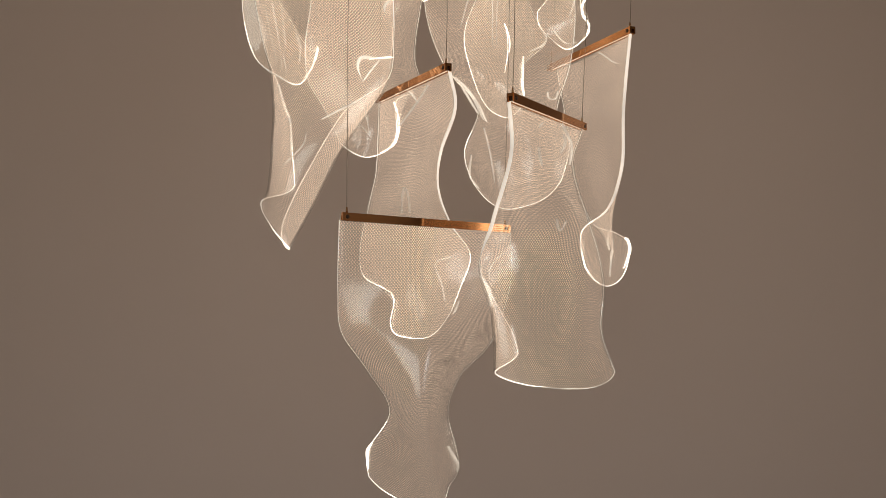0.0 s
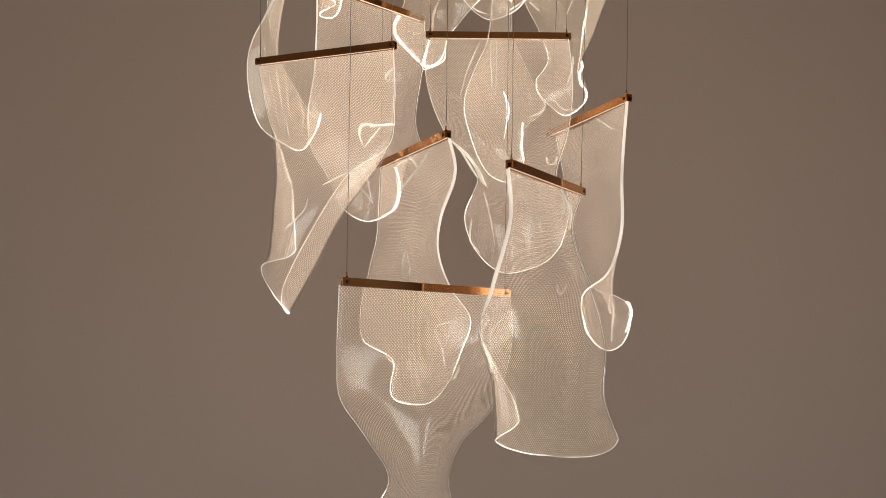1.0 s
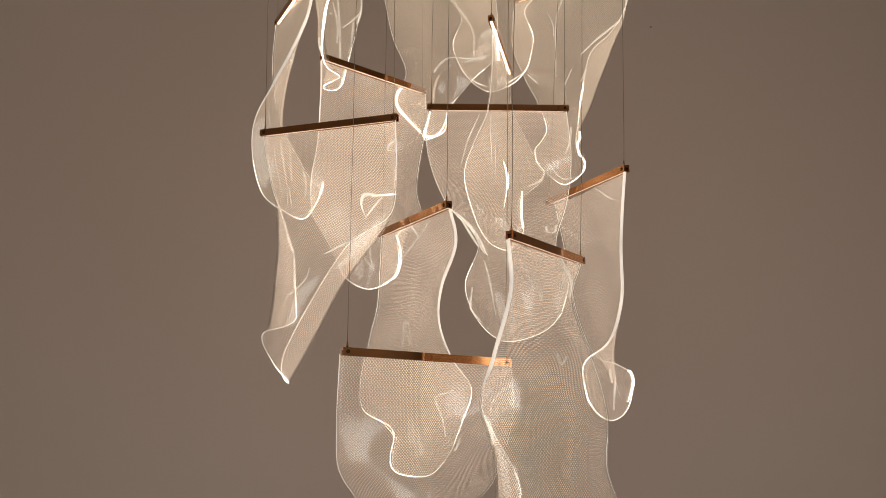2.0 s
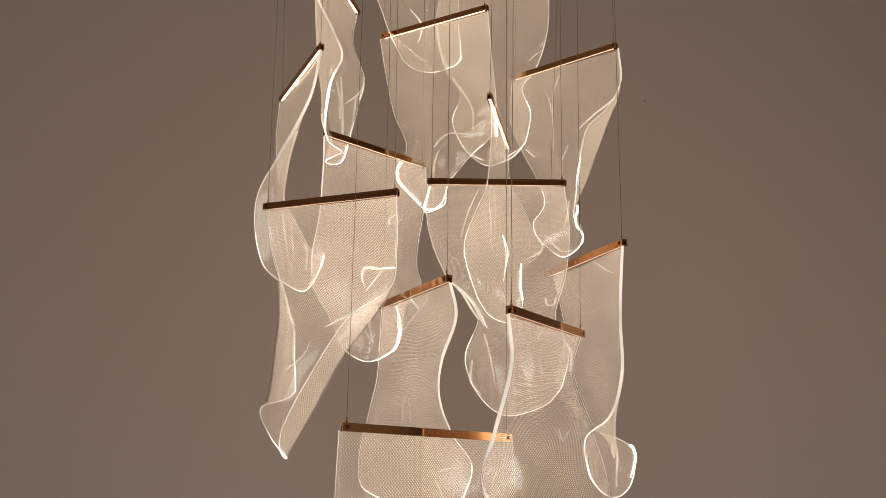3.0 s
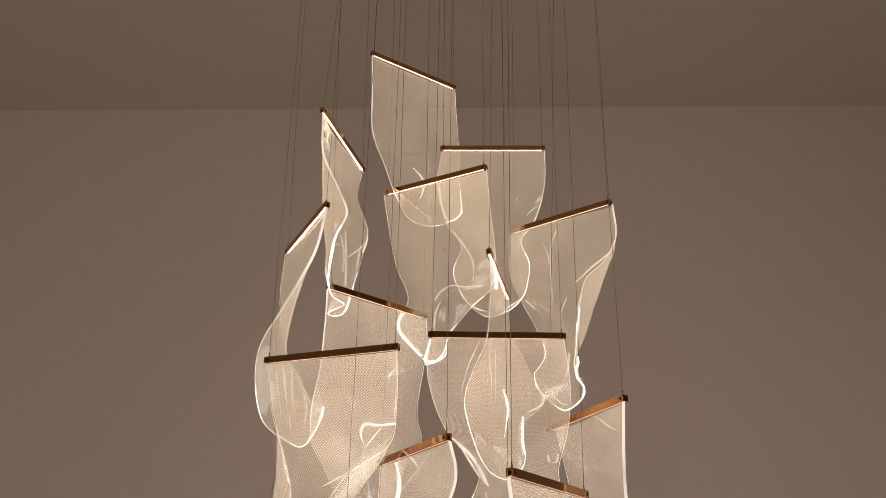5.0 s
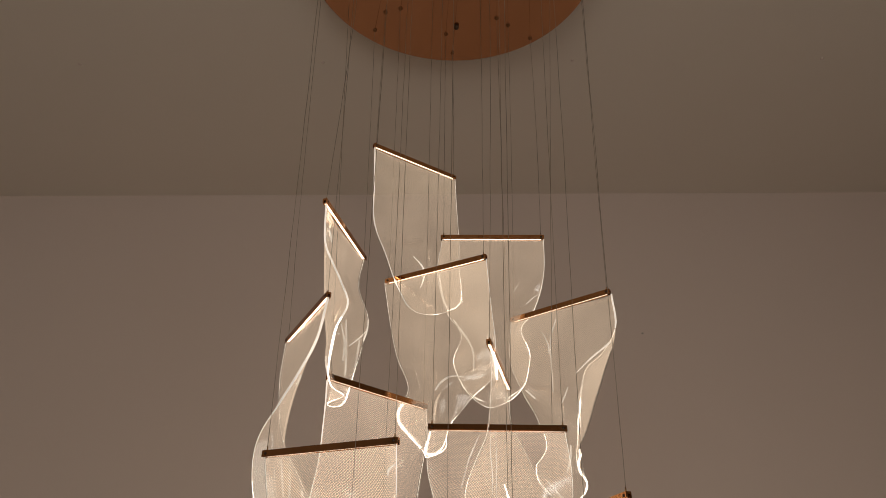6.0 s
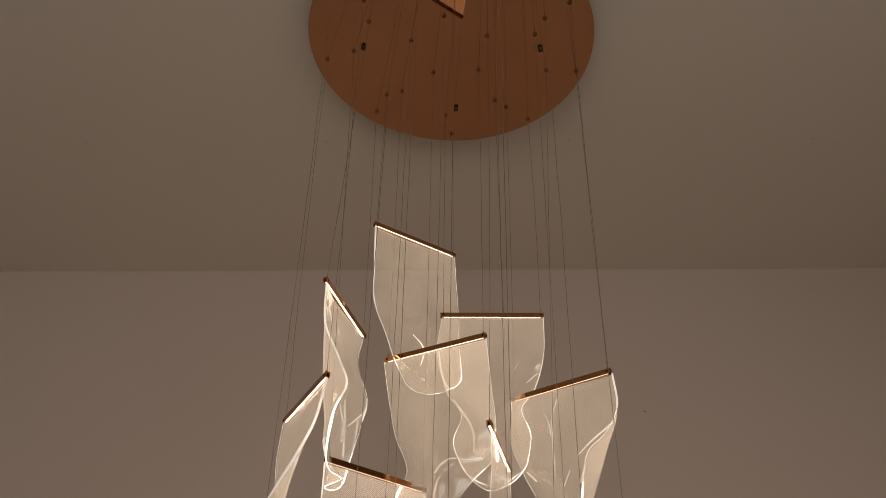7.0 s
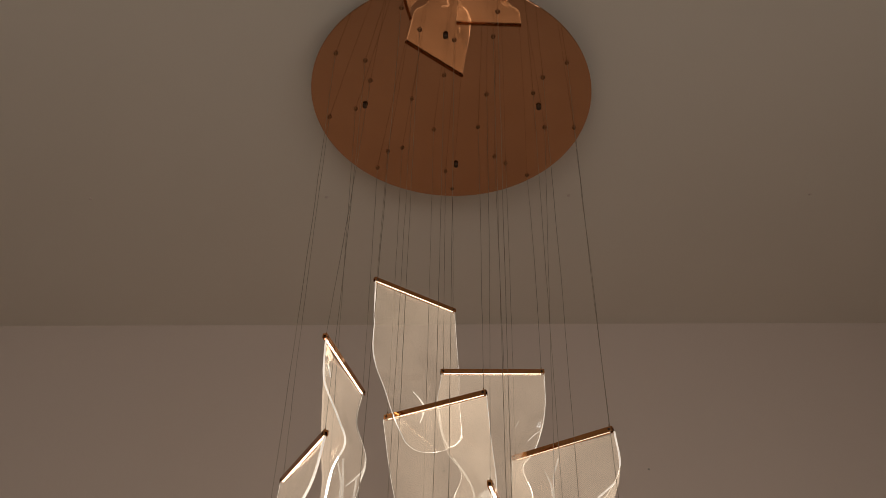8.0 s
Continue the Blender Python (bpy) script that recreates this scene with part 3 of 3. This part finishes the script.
pendant('wide rippled acrylic sheet hanging from a brown copper bar', (-0.021, 1.203, 1.975), (0.212, 1.210, 1.975), (-0.002, 1.125), (0.249, 1.178), 1.10, 0.5, 0.40, [
    [(-0.027, 1.203, 1.971), (-0.025, 1.203, 1.891), (0.006, 1.203, 1.807), (0.060, 1.233, 1.746), (0.037, 1.223, 1.670), (0.057, 1.203, 1.597)],
    [(0.055, 1.205, 1.971), (0.048, 1.185, 1.885), (0.061, 1.165, 1.793), (0.098, 1.175, 1.725), (0.080, 1.175, 1.656), (0.098, 1.175, 1.573)],
    [(0.137, 1.208, 1.971), (0.133, 1.188, 1.881), (0.140, 1.178, 1.796), (0.139, 1.178, 1.716), (0.135, 1.178, 1.652), (0.142, 1.188, 1.580)],
    [(0.214, 1.210, 1.971), (0.220, 1.210, 1.888), (0.212, 1.230, 1.809), (0.194, 1.240, 1.740), (0.210, 1.220, 1.679), (0.190, 1.210, 1.601)],
], glints=[
    (0.0013, 0.65, [(0.379, 0.006), (0.339, 0.079), (0.304, 0.146), (0.25, 0.242)]),
    (0.0011, 0.65, [(0.446, 0.002), (0.457, 0.102), (0.471, 0.179), (0.454, 0.304)]),
    (0.0007, 0.58, [(0.482, 0.002), (0.496, 0.1), (0.496, 0.194), (0.479, 0.304)]),
    (0.002, 3, [(0.543, 0.221), (0.557, 0.258), (0.554, 0.312), (0.496, 0.413)]),
    (0.0012, 0.58, [(0, 0.492), (0.011, 0.562), (0.096, 0.656)]),
    (0.0012, 0.5, [(0.129, 0.685), (0.307, 0.785), (0.307, 0.904)]),
    (0.0012, 0.86, [(0, 0.456), (0.032, 0.519), (0.025, 0.615), (0.139, 0.658)]),
    (0.0008, 0.72, [(0.093, 0.815), (0, 0.958), (0.057, 0.981)]),
    (0.0008, 0.72, [(0, 0.515), (0, 0.66)]),
    (0.0009, 0.86, [(0.896, 0.392), (0.946, 0.385), (1, 0.392)]),
    (0.0007, 0.58, [(0.839, 0.49), (0.868, 0.521), (0.954, 0.54), (0.957, 0.504)]),
], streak_folds=[(0.0036, 0.012, [(0.075, 0.221), (0.25, 0.294), (0.357, 0.381), (0.343, 0.469)])])
pendant('topmost clear acrylic sheet hanging from a copper bar', (-0.170, 1.352, 2.738), (0.024, 1.479, 2.738), (-0.174, 1.402), (0.024, 1.551), 0.85, 2.2, 0.70, [
    [(-0.172, 1.352, 2.734), (-0.167, 1.352, 2.620), (-0.162, 1.352, 2.511), (-0.129, 1.372, 2.427), (-0.104, 1.362, 2.349), (-0.073, 1.352, 2.278)],
    [(-0.083, 1.415, 2.734), (-0.080, 1.395, 2.605), (-0.071, 1.385, 2.504), (-0.051, 1.385, 2.421), (-0.038, 1.395, 2.361), (-0.025, 1.395, 2.294)],
    [(0.028, 1.479, 2.734), (0.032, 1.479, 2.625), (0.037, 1.479, 2.543), (0.037, 1.499, 2.484), (0.041, 1.479, 2.407), (0.044, 1.459, 2.351)],
], glints=[
    (0.0016, 1.01, [(0.404, 0.563), (0.482, 0.615), (0.511, 0.665), (0.475, 0.729), (0.4, 0.796)]),
    (0.0014, 0.72, [(0.721, 0.656), (0.707, 0.788), (0.721, 0.91), (0.782, 1)]),
    (0.0024, 2.5, [(0.746, 0.99), (0.875, 1), (0.979, 0.973), (1, 0.877)]),
], streak_folds=[(0.004, 0.01, [(0.368, 0.298), (0.396, 0.373), (0.361, 0.492)])], broad=(2.2, 1.0, 0.5, 1.2))
pendant('pinched acrylic sheet with wavy sides under a level copper bar', (-0.002, 1.404, 2.502), (0.230, 1.404, 2.502), (0.003, 1.477), (0.257, 1.485), 0.80, 2.6, 0.70, [
    [(-0.004, 1.404, 2.498), (-0.015, 1.404, 2.403), (0.006, 1.404, 2.303), (0.040, 1.434, 2.262), (0.022, 1.424, 2.193), (0.051, 1.404, 2.111)],
    [(0.110, 1.404, 2.498), (0.100, 1.384, 2.384), (0.097, 1.364, 2.274), (0.098, 1.364, 2.201), (0.098, 1.374, 2.141), (0.097, 1.384, 2.076)],
    [(0.235, 1.404, 2.498), (0.228, 1.404, 2.396), (0.202, 1.424, 2.317), (0.174, 1.444, 2.282), (0.189, 1.434, 2.211), (0.167, 1.404, 2.116)],
], glints=[
    (0.0006, 0.58, [(0.779, 0.233), (0.757, 0.256), (0.736, 0.279)]),
    (0.0006, 0.58, [(1, 0.302), (0.95, 0.312), (0.893, 0.346)]),
    (0.0014, 0.54, [(0.039, 0.458), (0.075, 0.598), (0.218, 0.663), (0.282, 0.792)]),
    (0.0009, 0.72, [(0, 0.973), (0, 0.996), (0.114, 0.94)]),
    (0.0014, 0.94, [(0.118, 0.973), (0.229, 0.977), (0.45, 0.973)]),
    (0.0014, 0.94, [(0.636, 0.988), (0.821, 0.977), (0.971, 1)]),
], broad=(1.0, 3.0, 0.7, 1.0))
pendant('acrylic sheet gathered to one side under a copper bar', (-0.125, 1.382, 2.370), (0.085, 1.277, 2.370), (-0.129, 1.387), (0.098, 1.302), 0.85, 2.2, 1.00, [
    [(-0.133, 1.382, 2.366), (-0.118, 1.382, 2.277), (-0.099, 1.382, 2.187), (-0.073, 1.382, 2.115), (-0.094, 1.382, 2.053), (-0.037, 1.382, 1.984)],
    [(-0.042, 1.340, 2.366), (-0.038, 1.320, 2.251), (-0.031, 1.310, 2.156), (-0.024, 1.310, 2.083), (-0.025, 1.300, 2.014), (-0.029, 1.310, 1.953)],
    [(0.036, 1.303, 2.366), (0.038, 1.283, 2.244), (0.034, 1.283, 2.156), (0.017, 1.283, 2.096), (-0.010, 1.293, 2.052), (0.004, 1.303, 1.968)],
    [(0.090, 1.277, 2.366), (0.095, 1.277, 2.280), (0.102, 1.277, 2.178), (0.097, 1.297, 2.114), (0.056, 1.307, 2.070), (0.005, 1.307, 2.007)],
], glints=[
    (0.0048, 3.2, [(0.046, 0.677), (0.018, 0.777), (0, 0.871), (0, 0.942), (0.071, 0.981)]),
    (0.003, 2.8, [(0.35, 0.833), (0.3, 0.91), (0.243, 0.971), (0.468, 0.996), (0.625, 0.983), (0.9, 0.985)]),
    (0.0009, 0.65, [(0.404, 0.604), (0.5, 0.577), (0.611, 0.567), (0.704, 0.579)]),
    (0.0014, 0.72, [(0.725, 0.588), (0.821, 0.602), (0.904, 0.606), (0.979, 0.59)]),
])
pendant('acrylic sheet hung end-on under a short copper bar', (0.085, 1.193, 2.133), (0.138, 1.419, 2.133), (0.118, 1.186), (0.152, 1.413), 0.90, 5.0, 0.50, [
    [(0.087, 1.193, 2.129), (0.086, 1.193, 2.046), (0.077, 1.193, 1.971), (0.054, 1.193, 1.909), (0.037, 1.213, 1.849), (0.067, 1.213, 1.744)],
    [(0.114, 1.306, 2.129), (0.112, 1.326, 2.042), (0.113, 1.306, 1.954), (0.114, 1.286, 1.873), (0.106, 1.276, 1.809), (0.113, 1.286, 1.740)],
    [(0.138, 1.419, 2.129), (0.141, 1.419, 2.051), (0.174, 1.419, 1.978), (0.196, 1.379, 1.903), (0.153, 1.379, 1.852), (0.156, 1.369, 1.778)],
], glints=[
    (0.0024, 2.6, [(0.771, 0.685), (1, 0.848), (1, 0.938), (1, 1)]),
    (0.0016, 3, [(0.114, 0), (0.221, 0.031), (0.304, 0.088)]),
    (0.0012, 0.72, [(1, 0.575), (0.993, 0.621), (0.964, 0.658), (0.821, 0.665)]),
], broad=(0.12, 1.0, 0.25, 1.0))
pendant('acrylic sheet folded inward with a curled hem under a copper bar', (0.156, 1.421, 2.294), (0.341, 1.291, 2.294), (0.187, 1.438), (0.379, 1.297), 0.85, 0.9, 1.10, [
    [(0.150, 1.421, 2.290), (0.144, 1.421, 2.194), (0.168, 1.421, 2.122), (0.194, 1.411, 2.061), (0.207, 1.401, 2.002), (0.173, 1.401, 1.952)],
    [(0.219, 1.375, 2.290), (0.208, 1.355, 2.184), (0.214, 1.345, 2.104), (0.222, 1.335, 2.027), (0.217, 1.325, 1.966), (0.192, 1.325, 1.894)],
    [(0.286, 1.336, 2.290), (0.271, 1.316, 2.184), (0.258, 1.316, 2.098), (0.244, 1.316, 2.015), (0.234, 1.316, 1.935), (0.226, 1.316, 1.868)],
    [(0.339, 1.304, 2.290), (0.336, 1.304, 2.191), (0.308, 1.304, 2.104), (0.273, 1.304, 2.010), (0.250, 1.304, 1.963), (0.262, 1.304, 1.897)],
    [(0.349, 1.291, 2.290), (0.348, 1.291, 2.216), (0.326, 1.321, 2.174), (0.289, 1.351, 2.143), (0.270, 1.361, 2.055), (0.248, 1.331, 1.940)],
], glints=[
    (0.0006, 0.5, [(0.336, 0.05), (0.304, 0.15), (0.275, 0.423)]),
    (0.0006, 0.5, [(0.568, 0.352), (0.996, 0.723), (0.55, 0.469)]),
    (0.0022, 0.72, [(0.971, 0.31), (0.696, 0.229), (0.604, 0.273), (0.504, 0.342)]),
    (0.001, 0.65, [(0.236, 0.092), (0.264, 0.125), (0.289, 0.171), (0.289, 0.21)]),
    (0.0008, 0.58, [(0.439, 0.406), (0.404, 0.448), (0.361, 0.485)]),
    (0.0012, 0.72, [(0.036, 0.394), (0.064, 0.429), (0.082, 0.456)]),
    (0.0026, 3, [(0.886, 0.89), (0.854, 0.9), (0.732, 0.858), (0.911, 1), (0.786, 0.985), (0.679, 1)]),
    (0.001, 0.65, [(0.514, 0.688), (0.529, 0.752), (0.454, 0.825)]),
    (0.001, 0.72, [(0.054, 0.992), (0.239, 0.956), (0.443, 0.967), (0.586, 0.983)]),
])
pendant('long acrylic sheet with a glowing scooped hem under a copper bar', (-0.211, 1.228, 2.078), (-0.040, 1.382, 2.078), (-0.259, 1.246), (-0.033, 1.315), 1.10, 0.9, 1.10, [
    [(-0.216, 1.228, 2.074), (-0.215, 1.228, 2.005), (-0.218, 1.228, 1.919), (-0.226, 1.228, 1.848), (-0.227, 1.248, 1.798), (-0.204, 1.258, 1.756), (-0.187, 1.268, 1.719), (-0.169, 1.258, 1.679)],
    [(-0.142, 1.297, 2.074), (-0.137, 1.277, 1.989), (-0.138, 1.267, 1.910), (-0.140, 1.267, 1.847), (-0.138, 1.267, 1.792), (-0.133, 1.267, 1.748), (-0.130, 1.267, 1.710), (-0.124, 1.277, 1.669)],
    [(-0.062, 1.359, 2.074), (-0.063, 1.349, 1.991), (-0.068, 1.339, 1.920), (-0.074, 1.339, 1.870), (-0.076, 1.329, 1.820), (-0.073, 1.319, 1.782), (-0.074, 1.309, 1.745), (-0.082, 1.309, 1.701)],
    [(-0.034, 1.382, 2.074), (-0.036, 1.382, 1.996), (-0.047, 1.382, 1.920), (-0.051, 1.392, 1.872), (-0.042, 1.402, 1.838), (-0.054, 1.402, 1.811), (-0.076, 1.382, 1.797), (-0.089, 1.352, 1.778)],
], glints=[
    (0.003, 3.4, [(0.582, 0.719), (0.864, 0.958), (0.707, 0.948), (0.629, 1), (0.464, 0.994)]),
    (0.0008, 0.58, [(0.311, 0.702), (0.346, 0.767), (0.368, 0.871)]),
    (0.0008, 0.58, [(0.346, 0.683), (0.346, 0.733), (0.364, 0.781)]),
    (0.001, 0.5, [(0.268, 0.781), (0.321, 0.833), (0.389, 0.902)]),
])
pendant('slim acrylic sheet with an S-shaped edge under a bright bar', (-0.247, 1.194, 2.454), (-0.188, 1.417, 2.454), (-0.209, 1.148), (-0.210, 1.469), 0.95, 5.0, 1.10, [
    [(-0.246, 1.194, 2.450), (-0.239, 1.194, 2.353), (-0.198, 1.164, 2.249), (-0.178, 1.154, 2.192), (-0.199, 1.164, 2.139), (-0.210, 1.194, 2.046)],
    [(-0.237, 1.261, 2.450), (-0.249, 1.281, 2.363), (-0.245, 1.291, 2.261), (-0.234, 1.291, 2.185), (-0.229, 1.291, 2.123), (-0.186, 1.245, 2.049)],
    [(-0.211, 1.339, 2.450), (-0.219, 1.339, 2.371), (-0.202, 1.339, 2.288), (-0.205, 1.339, 2.221), (-0.209, 1.339, 2.144), (-0.224, 1.300, 2.053)],
    [(-0.188, 1.417, 2.450), (-0.195, 1.417, 2.377), (-0.168, 1.417, 2.288), (-0.178, 1.417, 2.226), (-0.193, 1.417, 2.159), (-0.198, 1.360, 2.063)],
], glints=[
    (0.0008, 0.72, [(0.321, 0.723), (0.321, 0.773), (0.018, 1)]),
    (0.0007, 0.58, [(0.65, 0.513), (0.711, 0.688), (0.832, 0.838)]),
    (0.0007, 0.58, [(1, 0.498), (0.918, 0.573), (0.764, 0.665)]),
    (0.001, 0.72, [(0.196, 0.073), (0.275, 0.073), (0.379, 0.098)]),
    (0.0006, 0.58, [(0.532, 0.588), (0.568, 0.598), (0.554, 0.604)]),
    (0.0007, 0.58, [(0.586, 0.538), (0.664, 0.66), (0.693, 0.767)]),
    (0.0006, 0.5, [(0.929, 0.583), (0.957, 0.685), (1, 0.825)]),
    (0.0009, 0.65, [(1, 0.413), (1, 0.496), (0.993, 0.592)]),
], broad=(0.8, 1.0, 0.8, 1.0))
pendant('twisted acrylic sheet with a rounded hem under a bright bar', (-0.333, 1.379, 2.223), (-0.221, 1.177, 2.223), (-0.338, 1.277), (-0.218, 1.083), 0.95, 5.0, 1.00, [
    [(-0.337, 1.379, 2.219), (-0.339, 1.379, 2.124), (-0.329, 1.399, 2.032), (-0.288, 1.399, 1.948), (-0.247, 1.379, 1.885), (-0.223, 1.349, 1.887)],
    [(-0.276, 1.278, 2.219), (-0.288, 1.278, 2.093), (-0.295, 1.278, 1.978), (-0.279, 1.258, 1.897), (-0.247, 1.248, 1.833), (-0.234, 1.248, 1.791)],
    [(-0.220, 1.177, 2.219), (-0.236, 1.177, 2.123), (-0.288, 1.197, 2.026), (-0.332, 1.227, 1.945), (-0.318, 1.237, 1.840), (-0.274, 1.227, 1.796)],
], glints=[
    (0.001, 0.65, [(0.646, 0.769), (0.671, 0.823), (0.711, 0.931)]),
    (0.0008, 0.65, [(0.093, 0.69), (0.229, 0.74), (0.461, 0.829)]),
    (0.0007, 0.5, [(0.693, 0.79), (0.711, 0.838), (0.736, 0.869)]),
    (0.0016, 3, [(0, 1), (0.1, 1), (0.286, 1), (0.443, 0.979)]),
    (0.0008, 0.65, [(0.786, 0.246), (0.75, 0.271)]),
    (0.0006, 0.43, [(0.704, 0.579), (0.711, 0.69), (0.768, 0.842)]),
    (0.0006, 0.43, [(0.55, 0.51), (0.586, 0.658), (0.675, 0.777)]),
    (0.0005, 0.43, [(0.118, 0.542), (0.389, 0.621), (0.564, 0.727)]),
    (0.0005, 0.43, [(0.811, 0.615), (0.811, 0.708), (0.854, 0.84)]),
])
